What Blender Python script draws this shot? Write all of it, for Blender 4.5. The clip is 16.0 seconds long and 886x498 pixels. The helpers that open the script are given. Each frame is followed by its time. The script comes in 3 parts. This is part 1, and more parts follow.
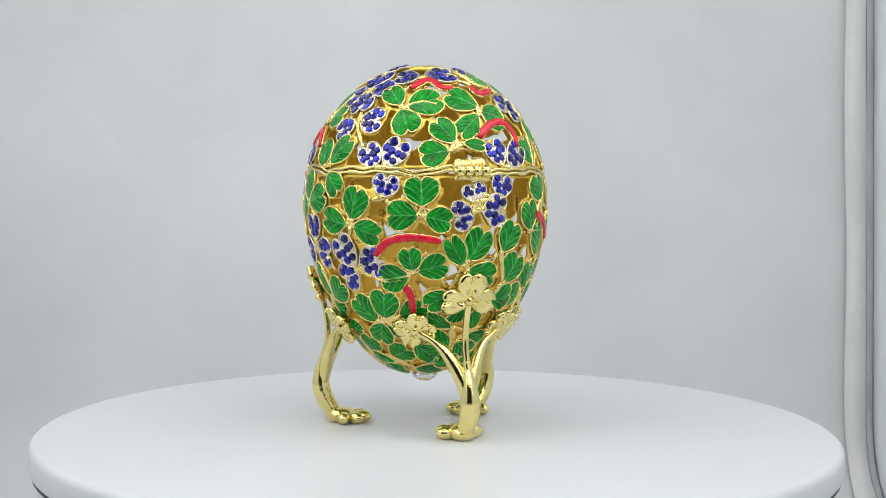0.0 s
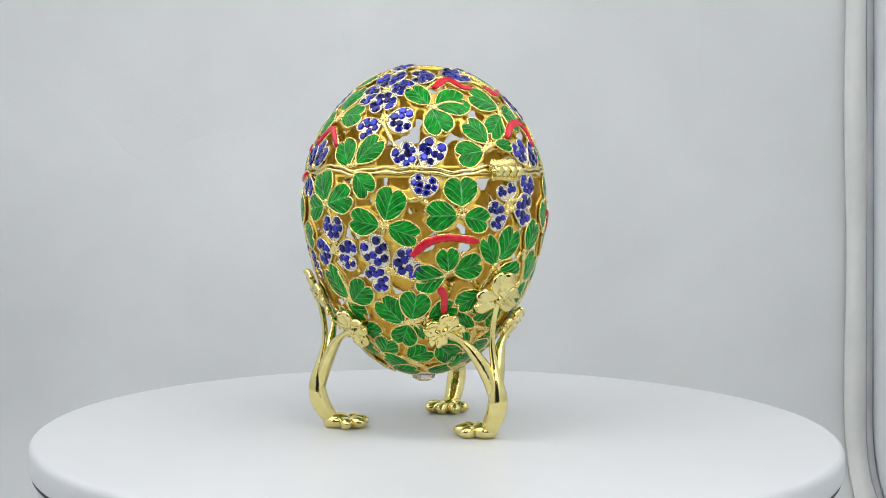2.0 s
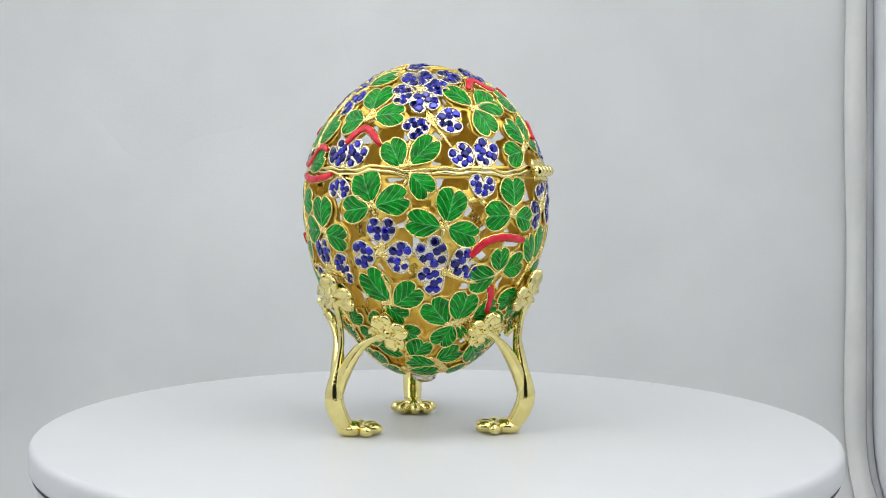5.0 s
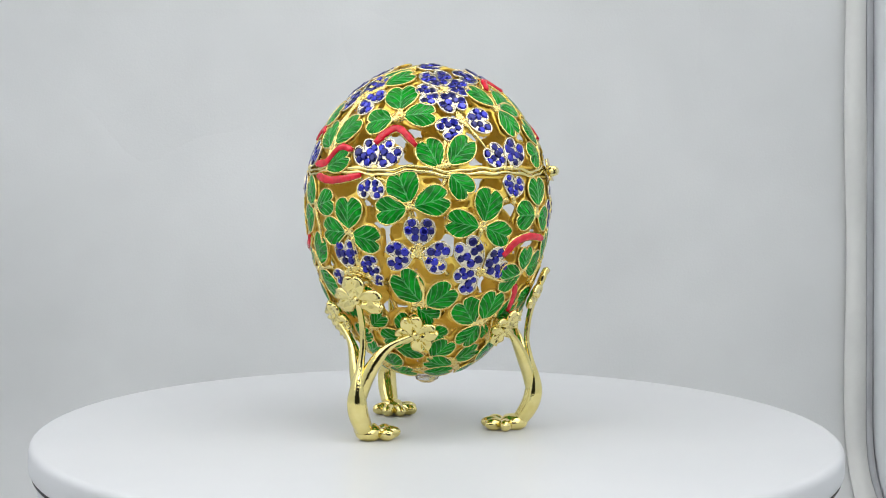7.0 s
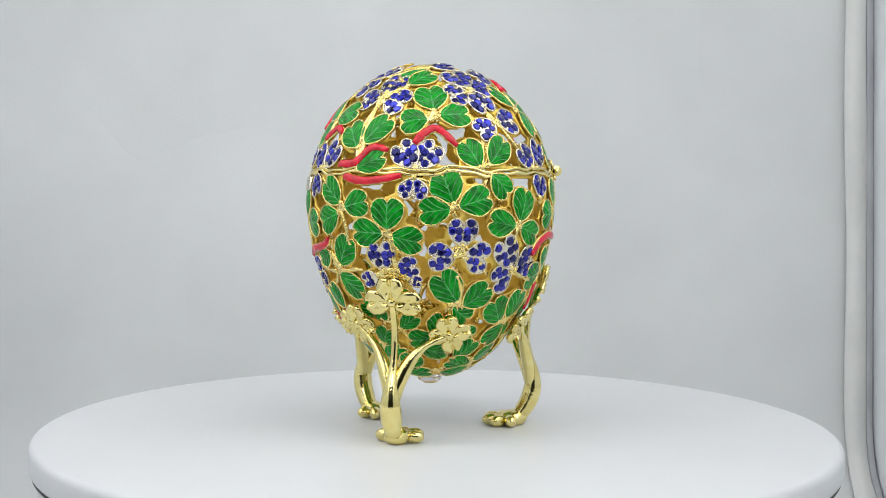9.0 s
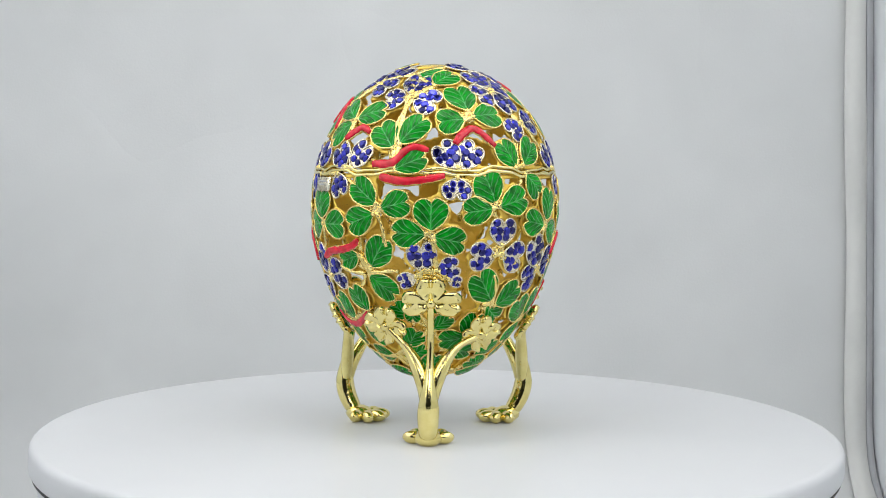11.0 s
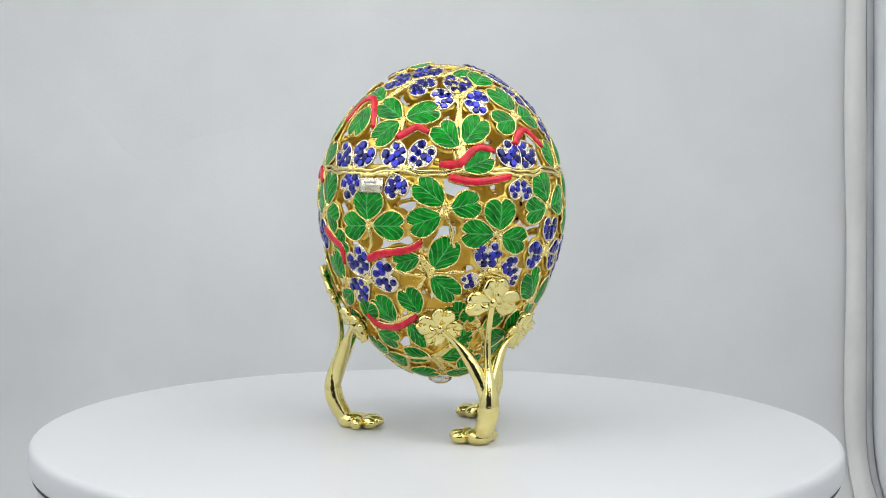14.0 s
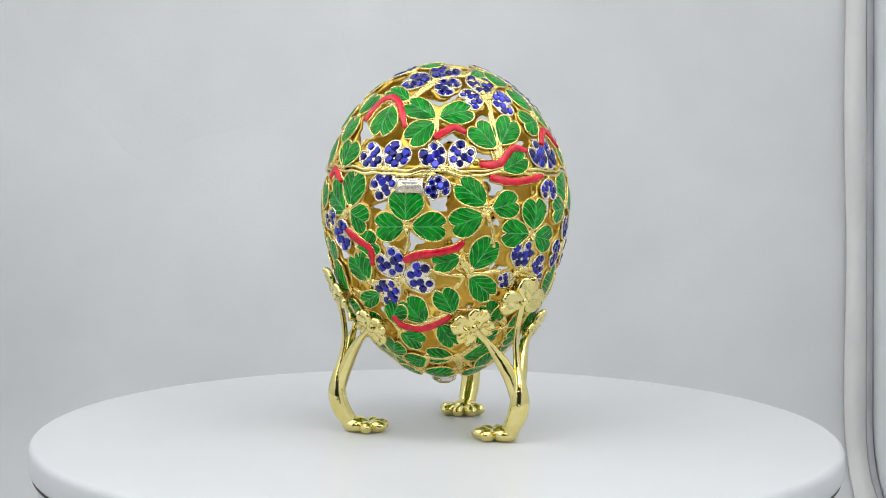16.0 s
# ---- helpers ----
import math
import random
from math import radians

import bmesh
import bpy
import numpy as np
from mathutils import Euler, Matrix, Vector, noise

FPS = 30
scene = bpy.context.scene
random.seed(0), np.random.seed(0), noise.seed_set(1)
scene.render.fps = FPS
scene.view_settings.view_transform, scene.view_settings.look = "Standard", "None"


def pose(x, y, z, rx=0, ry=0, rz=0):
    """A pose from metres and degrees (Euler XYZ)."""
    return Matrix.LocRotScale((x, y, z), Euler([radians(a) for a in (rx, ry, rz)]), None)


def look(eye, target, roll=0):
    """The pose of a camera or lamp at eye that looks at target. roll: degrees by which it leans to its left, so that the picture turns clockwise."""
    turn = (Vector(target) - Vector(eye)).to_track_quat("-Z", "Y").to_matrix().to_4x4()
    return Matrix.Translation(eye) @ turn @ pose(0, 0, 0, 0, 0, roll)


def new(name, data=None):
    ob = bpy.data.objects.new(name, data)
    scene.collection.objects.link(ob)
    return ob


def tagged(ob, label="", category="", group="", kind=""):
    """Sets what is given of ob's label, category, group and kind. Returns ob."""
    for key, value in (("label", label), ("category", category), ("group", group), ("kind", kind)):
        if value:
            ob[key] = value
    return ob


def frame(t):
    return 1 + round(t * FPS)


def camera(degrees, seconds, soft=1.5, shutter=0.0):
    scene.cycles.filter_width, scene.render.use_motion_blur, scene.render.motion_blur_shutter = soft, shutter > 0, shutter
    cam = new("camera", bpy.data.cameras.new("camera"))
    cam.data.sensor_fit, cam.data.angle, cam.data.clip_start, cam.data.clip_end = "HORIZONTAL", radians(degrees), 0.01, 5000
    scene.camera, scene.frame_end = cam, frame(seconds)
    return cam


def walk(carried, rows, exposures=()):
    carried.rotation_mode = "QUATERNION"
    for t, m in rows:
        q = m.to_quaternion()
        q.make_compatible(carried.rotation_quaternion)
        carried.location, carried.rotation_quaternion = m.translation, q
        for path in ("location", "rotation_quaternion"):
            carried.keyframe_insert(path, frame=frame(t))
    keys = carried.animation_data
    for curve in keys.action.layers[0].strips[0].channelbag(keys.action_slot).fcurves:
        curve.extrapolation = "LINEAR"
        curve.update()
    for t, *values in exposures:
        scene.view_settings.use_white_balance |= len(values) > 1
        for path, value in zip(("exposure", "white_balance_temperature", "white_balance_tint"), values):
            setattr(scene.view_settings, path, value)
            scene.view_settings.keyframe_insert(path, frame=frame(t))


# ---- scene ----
# ---- camera: fixed on a stand ----
FOV, EYE = 34.70, (0.0, -0.4470, 0.0844)
TILT, YAW, LEAN = -3.504, 0.188, 0.426

cam = camera(FOV, 16.0, soft=1.0)
CAM_POSE = Matrix.Translation(EYE) @ Euler((0, 0, radians(-YAW))).to_matrix().to_4x4() @ pose(0, 0, 0, 90 + TILT, 0, 0) @ pose(0, 0, 0, 0, 0, LEAN)

# turn of the platter, seconds and degrees
TURN = [
    (0, -0.00), (0.5, 4.30), (1, 8.80), (1.5, 13.29), (2, 17.80), (2.5, 22.33),
    (3, 26.76), (3.5, 30.91), (4, 35.05), (4.2, 36.83), (6.3, 54.69), (6.5, 56.06),
    (7, 60.45), (7.5, 64.77), (8, 69.26), (8.5, 73.55), (9, 78.22), (9.2, 79.81),
    (11.3, 98.10), (11.5, 99.75), (12, 104.07), (12.5, 108.28), (12.8, 110.80), (12.9, 114.04),
    (13, 114.88), (13.5, 118.91), (14, 123.09), (14.5, 127.17), (15, 131.22), (15.5, 135.73),
    (16, 139.64),
]

# ---- light: overhead lamps of the tent, and added fills at its sides and front ----
world = bpy.data.worlds.new("world")
scene.world = world
world.use_nodes = True
world.node_tree.nodes["Background"].inputs[0].default_value = (0.8, 0.85, 0.9, 1)
world.node_tree.nodes["Background"].inputs[1].default_value = 0.3
scene.view_settings.exposure = 0.05


def area_lamp(name, eye, target, sx, sy, watts, colour):
    data = bpy.data.lights.new(name, "AREA")
    data.shape, data.size, data.size_y, data.energy, data.color = "RECTANGLE", sx, sy, watts, colour
    ob = new(name, data)
    ob.matrix_world = look(eye, target)
    return ob


area_lamp("tent_lamp_left", (-0.165, -0.13, 0.545), (-0.10, -0.13, 0.0), 0.13, 0.64, 0.88, (1.0, 1.0, 0.99))
area_lamp("tent_lamp_right", (0.135, -0.13, 0.545), (0.08, -0.13, 0.0), 0.13, 0.64, 0.88, (1.0, 1.0, 0.99))
# two unseen panels stand in for light glowing through the side cloth
area_lamp("wall_glow_left", (-0.262, -0.10, 0.225), (0.0, -0.06, 0.05), 0.50, 0.36, 0.80, (0.985, 0.99, 1.0))
area_lamp("wall_glow_right", (0.216, -0.12, 0.225), (0.0, -0.06, 0.05), 0.46, 0.36, 0.85, (0.985, 0.99, 1.0))
# unseen fill outside the opening, added to brighten the egg's front
area_lamp("front_fill", (0.0, -0.70, 0.43), (0.0, 0.0, 0.06), 0.40, 0.16, 0.85, (0.98, 0.99, 0.985))


# ---- materials ----
def mat(name):
    m = bpy.data.materials.new(name)
    m.use_nodes = True
    return m, m.node_tree, m.node_tree.nodes["Principled BSDF"]


def node(tree, kind, **inputs):
    n = tree.nodes.new(kind)
    for key, value in inputs.items():
        n.inputs[key.replace("_", " ")].default_value = value
    return n


def ramp(tree, source, a, b, ca, cb):
    r = tree.nodes.new("ShaderNodeValToRGB")
    r.color_ramp.elements[0].position, r.color_ramp.elements[1].position = a, b
    r.color_ramp.elements[0].color, r.color_ramp.elements[1].color = (*ca, 1), (*cb, 1)
    tree.links.new(source, r.inputs[0])
    return r


def bump(tree, source, bsdf, strength, distance):
    b = node(tree, "ShaderNodeBump", Strength=strength, Distance=distance)
    tree.links.new(source, b.inputs["Height"])
    tree.links.new(b.outputs[0], bsdf.inputs["Normal"])
    return b


def noise_tex(tree, scale, detail=4.0, rough=0.6):
    n = node(tree, "ShaderNodeTexNoise", Scale=scale, Detail=detail, Roughness=rough)
    c = tree.nodes.new("ShaderNodeTexCoord")
    tree.links.new(c.outputs["Object"], n.inputs["Vector"])
    return n


def metal(name, ca, cb, rough, scale, strength):
    m, t, p = mat(name)
    n = noise_tex(t, scale)
    r = ramp(t, n.outputs["Fac"], 0.35, 0.65, ca, cb)
    t.links.new(r.outputs[0], p.inputs["Base Color"])
    p.inputs["Metallic"].default_value = 1.0
    q = ramp(t, n.outputs["Fac"], 0.3, 0.7, (rough * 0.75,) * 3, (rough * 1.3,) * 3)
    t.links.new(q.outputs[0], p.inputs["Roughness"])
    n2 = noise_tex(t, scale * 2.5, 3.0)
    bump(t, n2.outputs["Fac"], p, strength, 0.0006)
    return m


GOLD = metal("polished_gold", (0.79, 0.67, 0.25), (0.88, 0.77, 0.34), 0.085, 220.0, 0.22)
GOLD_CAST = metal("cast_gold", (0.80, 0.62, 0.19), (0.91, 0.77, 0.33), 0.10, 420.0, 0.7)
GOLD_INNER = metal("matte_inner_gold", (0.90, 0.63, 0.11), (0.97, 0.72, 0.16), 0.42, 260.0, 0.8)
PALE = metal("pale_gold", (0.68, 0.60, 0.42), (0.86, 0.81, 0.67), 0.22, 420.0, 0.6)


def enamel_green():
    m, t, p = mat("green_enamel")
    uv = t.nodes.new("ShaderNodeUVMap")
    sep = t.nodes.new("ShaderNodeSeparateXYZ")
    t.links.new(uv.outputs[0], sep.inputs[0])

    def op(kind, a, b=None):
        n = t.nodes.new("ShaderNodeMath")
        n.operation = kind
        for i, v in enumerate((a, b)):
            if v is None:
                continue
            if isinstance(v, (int, float)):
                n.inputs[i].default_value = v
            else:
                t.links.new(v, n.inputs[i])
        return n.outputs[0]

    u, v = sep.outputs[0], op("ABSOLUTE", sep.outputs[1])
    # side veins run out from the middle vein and bend to the tip
    lean = op("SUBTRACT", u, op("ADD", op("MULTIPLY", v, 0.78), op("MULTIPLY", op("POWER", v, 2.0), -0.30)))
    wob = noise_tex(t, 300.0, 2.0)
    lean = op("ADD", lean, op("MULTIPLY", wob.outputs["Fac"], 0.10))
    wave = op("SINE", op("MULTIPLY", lean, 27.0))
    vein = op("MULTIPLY", op("POWER", op("MAXIMUM", wave, 0.0), 6.0), 1.0)
    mid = op("MULTIPLY", op("LESS_THAN", v, 0.04), 0.6)
    vein = op("MAXIMUM", vein, mid)
    n = noise_tex(t, 340.0, 5.0)
    r = ramp(t, n.outputs["Fac"], 0.33, 0.68, (0.0, 0.125, 0.004), (0.0, 0.42, 0.017))
    mix = t.nodes.new("ShaderNodeMix")
    mix.data_type = "RGBA"
    worn = noise_tex(t, 520.0, 3.0)
    t.links.new(op("MULTIPLY", vein, op("MULTIPLY", op("POWER", worn.outputs["Fac"], 1.5), 2.1)), mix.inputs["Factor"])
    t.links.new(r.outputs[0], mix.inputs["A"])
    mix.inputs["B"].default_value = (0.20, 0.72, 0.26, 1)
    t.links.new(mix.outputs["Result"], p.inputs["Base Color"])
    p.inputs["Roughness"].default_value = 0.2
    p.inputs["Specular IOR Level"].default_value = 0.12
    p.inputs["Coat Weight"].default_value = 0.17
    p.inputs["Coat Roughness"].default_value = 0.07
    bump(t, op("ADD", op("MULTIPLY", vein, 0.6), op("MULTIPLY", n.outputs["Fac"], 1.3)), p, 1.0, 0.0011)
    return m


GREEN = enamel_green()


def enamel_red():
    m, t, p = mat("red_enamel")
    n = noise_tex(t, 420.0, 4.0)
    r = ramp(t, n.outputs["Fac"], 0.3, 0.75, (0.46, 0.002, 0.012), (0.88, 0.012, 0.045))
    t.links.new(r.outputs[0], p.inputs["Base Color"])
    p.inputs["Roughness"].default_value = 0.16
    p.inputs["Specular IOR Level"].default_value = 0.5
    bump(t, n.outputs["Fac"], p, 0.8, 0.0005)
    return m


RED = enamel_red()


def stone_blue():
    m, t, p = mat("blue_rhinestone")
    info = t.nodes.new("ShaderNodeObjectInfo")
    r = ramp(t, info.outputs["Random"], 0.0, 1.0, (0.005, 0.006, 0.09), (0.022, 0.026, 0.44))
    t.links.new(r.outputs[0], p.inputs["Base Color"])
    p.inputs["Roughness"].default_value = 0.12
    p.inputs["Metallic"].default_value = 0.8
    p.inputs["Coat Weight"].default_value = 0.6
    p.inputs["Coat Roughness"].default_value = 0.03
    return m


BLUE = stone_blue()


def plain(name, ca, cb, rough, scale, strength, distance, stain=6.0):
    m, t, p = mat(name)
    big, fine = noise_tex(t, stain, 3.0), noise_tex(t, scale, 5.0)
    r = ramp(t, big.outputs["Fac"], 0.3, 0.7, ca, cb)
    t.links.new(r.outputs[0], p.inputs["Base Color"])
    p.inputs["Roughness"].default_value = rough
    bump(t, fine.outputs["Fac"], p, strength, distance)
    return m


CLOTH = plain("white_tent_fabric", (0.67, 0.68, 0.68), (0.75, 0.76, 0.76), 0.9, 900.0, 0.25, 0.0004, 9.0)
# tent fabric for the side walls, with extra light put into its colour
CLOTH_BRIGHTENED = plain("white_fabric_brightened", (0.82, 0.845, 0.87), (0.86, 0.885, 0.91), 0.9, 900.0, 0.25, 0.0004, 9.0)
TRIM = plain("white_seam_tape", (0.71, 0.71, 0.69), (0.78, 0.78, 0.755), 0.8, 700.0, 0.4, 0.0004, 30.0)
PLASTIC = plain("white_satin_plastic", (0.64, 0.65, 0.665), (0.67, 0.677, 0.69), 0.4, 500.0, 0.08, 0.0002, 12.0)
RUBBER = plain("black_rubber", (0.012, 0.012, 0.013), (0.03, 0.03, 0.03), 0.6, 500.0, 0.3, 0.0003)
ROOM = plain("dark_grey_paint", (0.05, 0.05, 0.055), (0.08, 0.08, 0.085), 0.7, 200.0, 0.2, 0.0005)
# grey that imitates the shadow in the tent's corner groove
SHADE_GREY = plain("corner_shade_grey", (0.40, 0.41, 0.43), (0.47, 0.48, 0.50), 0.85, 900.0, 0.4, 0.0004, 40.0)
INK = plain("dark_engraving", (0.42, 0.42, 0.42), (0.5, 0.5, 0.5), 0.5, 500.0, 0.1, 0.0002)


def glass():
    m, t, p = mat("clear_crystal")
    p.inputs["Base Color"].default_value = (0.95, 0.96, 0.96, 1)
    p.inputs["Transmission Weight"].default_value = 0.85
    p.inputs["Roughness"].default_value = 0.06
    return m


CRYSTAL = glass()


# ---- mesh tools ----
def part(name, bm, material, parent=None, label="", smooth=True):
    me = bpy.data.meshes.new(name)
    bmesh.ops.recalc_face_normals(bm, faces=bm.faces)
    for f in bm.faces:
        f.smooth = smooth
    bm.to_mesh(me)
    bm.free()
    me.materials.append(material)
    ob = new(name, me)
    if parent is not None:
        ob.parent = parent
    if label:
        tagged(ob, label)
    return ob


def sweep(bm, rings, closed=False, caps=True):
    """Skin over rings of points, each ring a closed loop."""
    vs = [[bm.verts.new(p) for p in ring] for ring in rings]
    n, m = len(vs), len(vs[0])
    for i in range(n if closed else n - 1):
        a, b = vs[i], vs[(i + 1) % n]
        for j in range(m):
            bm.faces.new((a[j], a[(j + 1) % m], b[(j + 1) % m], b[j]))
    if caps and not closed:
        bm.faces.new(vs[0][::-1])
        bm.faces.new(vs[-1])
    return vs


def lathe(bm, profile, n=128):
    rings = [[(r * math.cos(2 * math.pi * i / n), r * math.sin(2 * math.pi * i / n), z) for r, z in profile] for i in range(n)]
    vs = [[bm.verts.new(p) for p in ring] for ring in rings]
    for i in range(n):
        a, b = vs[i], vs[(i + 1) % n]
        for j in range(len(profile) - 1):
            bm.faces.new((a[j], a[j + 1], b[j + 1], b[j]))
    bmesh.ops.remove_doubles(bm, verts=bm.verts, dist=1e-6)


def spline(pts, n):
    """Points of a smooth curve through pts, n for each span."""
    pts = [Vector(p) for p in pts]
    pts = [2 * pts[0] - pts[1]] + pts + [2 * pts[-1] - pts[-2]]
    out = []
    for i in range(1, len(pts) - 2):
        a, b, c, d = pts[i - 1:i + 3]
        for k in range(n):
            t = k / n
            out.append(0.5 * (2 * b + (c - a) * t + (2 * a - 5 * b + 4 * c - d) * t * t + (3 * b - a - 3 * c + d) * t ** 3))
    out.append(pts[-2])
    return out


def tube(bm, path, widths, side, sides=10):
    """A tube along path; widths: half width along side and across it, a pair for each point."""
    rings = []
    for i, p in enumerate(path):
        t = (path[min(i + 1, len(path) - 1)] - path[max(i - 1, 0)]).normalized()
        s = side[i] if isinstance(side, list) else side
        s = (s - t * s.dot(t)).normalized()
        q = t.cross(s)
        a, b = widths[i]
        rings.append([p + s * a * math.cos(2 * math.pi * k / sides) + q * b * math.sin(2 * math.pi * k / sides) for k in range(sides)])
    sweep(bm, rings)


def blob(bm, centre, axes, radii, u=10, v=7):
    m = Matrix.Translation(centre) @ Matrix((axes[0], axes[1], axes[2])).transposed().to_4x4() @ Matrix.Diagonal((*radii, 1))
    bmesh.ops.create_uvsphere(bm, u_segments=u, v_segments=v, radius=1.0, matrix=m)


# ---- the tent ----
TENT_L, TENT_R, TENT_BACK, TENT_FRONT, TENT_TOP, TENT_FLOOR = -0.275, 0.2268, 0.30, -0.52, 0.56, -0.100


BEND = 0.050
CORNER_LEAN = 0.024


def corner(z):
    """How far the corner stands to the side at a height."""
    return -CORNER_LEAN * (z - 0.15)


def cloth_sheet(name, place, nu, nv, amount, label, seed, material=None):
    """A slightly rippled sheet of cloth, 1.5 mm thick; place(u, v) gives a point and its normal."""
    bm = bmesh.new()
    front, back = [], []
    for i in range(nu + 1):
        for j in range(nv + 1):
            p, n = place(i / nu, j / nv)
            edge = min(1.0, 8 * min(i / nu, 1 - i / nu, j / nv, 1 - j / nv))
            w = noise.noise(p * 9 + Vector((seed, 0, 0))) * 0.6 + noise.noise(p * 24 + Vector((0, seed, 0))) * 0.22
            front.append(bm.verts.new(p + n * w * amount * edge))
            back.append(bm.verts.new(p - n * 0.0015))
    at = lambda s, i, j: s[i * (nv + 1) + j]
    for i in range(nu):
        for j in range(nv):
            for s in (front, back):
                bm.faces.new((at(s, i, j), at(s, i + 1, j), at(s, i + 1, j + 1), at(s, i, j + 1)))
    for i in range(nu):
        for j in (0, nv):
            bm.faces.new((at(front, i, j), at(front, i + 1, j), at(back, i + 1, j), at(back, i, j)))
    for j in range(nv):
        for i in (0, nu):
            bm.faces.new((at(front, i, j), at(front, i, j + 1), at(back, i, j + 1), at(back, i, j)))
    return tagged(part(name, bm, material or CLOTH), label, "", "", "structure")


def sweep_place(u, v):
    # back wall that bends into the floor and runs on to the front
    x = TENT_L + (TENT_R + 0.008 - TENT_L) * u
    r = BEND
    up, arc, flat = TENT_TOP - TENT_FLOOR - r, r * math.pi / 2, TENT_BACK - r - TENT_FRONT
    s = v * (up + arc + flat)
    if s < up:
        return Vector((x, TENT_BACK, TENT_TOP - s)), Vector((0, -1, 0))
    if s < up + arc:
        a = (s - up) / r
        return Vector((x, TENT_BACK - r + r * math.cos(a), TENT_FLOOR + r - r * math.sin(a))), Vector((0, -math.cos(a), math.sin(a)))
    return Vector((x, TENT_BACK - r - (s - up - arc), TENT_FLOOR)), Vector((0, 0, 1))


cloth_sheet("backdrop", sweep_place, 60, 150, 0.007, "white fabric backdrop sheet with soft creases, curving into the floor", 3.0)


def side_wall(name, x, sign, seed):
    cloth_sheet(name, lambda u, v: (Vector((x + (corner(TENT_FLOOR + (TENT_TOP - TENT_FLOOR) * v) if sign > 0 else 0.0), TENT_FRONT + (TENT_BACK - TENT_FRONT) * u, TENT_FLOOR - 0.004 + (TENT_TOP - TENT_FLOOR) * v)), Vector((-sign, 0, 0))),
                50, 30, 0.003, "white fabric side wall of the photo tent", seed, CLOTH_BRIGHTENED)


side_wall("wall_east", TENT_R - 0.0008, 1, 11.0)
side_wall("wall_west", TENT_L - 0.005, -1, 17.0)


# the front is open to the room but for a strip of cloth along its top
cloth_sheet("wall_south", lambda u, v: (Vector((TENT_L + (TENT_R - TENT_L) * u, TENT_FRONT - 0.004, 0.42 + (TENT_TOP - 0.42) * v)), Vector((0, 1, 0))),
            24, 12, 0.002, "white fabric front flap of the photo tent", 23.0)


def dim_room():
    # plain box of the room outside the opening
    bm = bmesh.new()
    a, b = TENT_FRONT - 0.012, TENT_FRONT - 0.9
    near = [(-0.7, a, -0.5), (0.7, a, -0.5), (0.7, a, 0.9), (-0.7, a, 0.9)]
    sweep(bm, [near, [(x, b, z) for x, y, z in near]], caps=False)
    bm.faces.new([bm.verts.new((x, b - 0.001, z)) for x, y, z in near])
    tagged(part("wall_room", bm, ROOM, smooth=False), "dark grey wall of the room outside the tent", "", "", "structure")


dim_room()
# unseen slot along the roof's middle, added to darken reflections in the gold
SLOT_L, SLOT_R, SLOT_BACK, SLOT_FRONT = -0.085, 0.045, 0.10, -0.44


def roof(name, xa, xb, ya, yb, seed):
    cloth_sheet(name, lambda u, v: (Vector((xa + (xb - xa) * u, ya + (yb - ya) * v, TENT_TOP + 0.004)), Vector((0, 0, -1))),
                12, 30, 0.002, "white fabric roof of the photo tent", seed)


roof("ceiling_1", TENT_L, SLOT_L, TENT_FRONT, TENT_BACK, 29.0)
roof("ceiling_2", SLOT_R, TENT_R, TENT_FRONT, TENT_BACK, 43.0)
roof("ceiling_3", SLOT_L, SLOT_R, SLOT_BACK, TENT_BACK, 47.0)
roof("ceiling_4", SLOT_L, SLOT_R, TENT_FRONT, SLOT_FRONT, 53.0)
# dark box over the slot, added only to be mirrored in the gold
bm = bmesh.new()
low = [(-0.26, -0.50, TENT_TOP + 0.012), (0.21, -0.50, TENT_TOP + 0.012), (0.21, 0.28, TENT_TOP + 0.012), (-0.26, 0.28, TENT_TOP + 0.012)]
sweep(bm, [low, [(x, y, z + 0.5) for x, y, z in low]], caps=False)
bm.faces.new([bm.verts.new((x, y, z + 0.501)) for x, y, z in low])
tagged(part("ceiling_dark_box", bm, ROOM, smooth=False), "dark grey box added above the roof slot for dark reflections", "", "", "structure")


def seam_tape():
    # flat tape down the corner of the tent
    bm = bmesh.new()
    path = []
    low = TENT_FLOOR + BEND
    for z in np.linspace(TENT_TOP, low + 0.004, 40):
        path.append(Vector((0.2166 + corner(z) + 0.0006 * noise.noise(Vector((z * 12, 0, 0))), TENT_BACK - 0.0045, z)))
    for a in np.linspace(0.1, math.pi / 2, 10):
        path.append(Vector((0.2166 + corner(low), TENT_BACK - BEND - 0.0045 + BEND * math.cos(a), low - (BEND - 0.005) * math.sin(a))))
    rings = []
    for i, p in enumerate(path):
        w = 0.0056 + 0.0003 * math.sin(i * 0.7)
        t = (path[min(i + 1, len(path) - 1)] - path[max(i - 1, 0)]).normalized()
        n = Vector((1, 0, 0)).cross(t).normalized()
        n = n if n.y < 0 or n.z > 0.5 else -n
        rings.append([p + Vector((sx * w, 0, 0)) + n * sn * 0.0004 for sx, sn in ((-1, -1), (-0.96, 1), (0.96, 1), (1, -1))])
    sweep(bm, rings)
    tagged(part("trim", bm, TRIM), "white seam tape down the corner of the tent", "", "", "structure")


seam_tape()


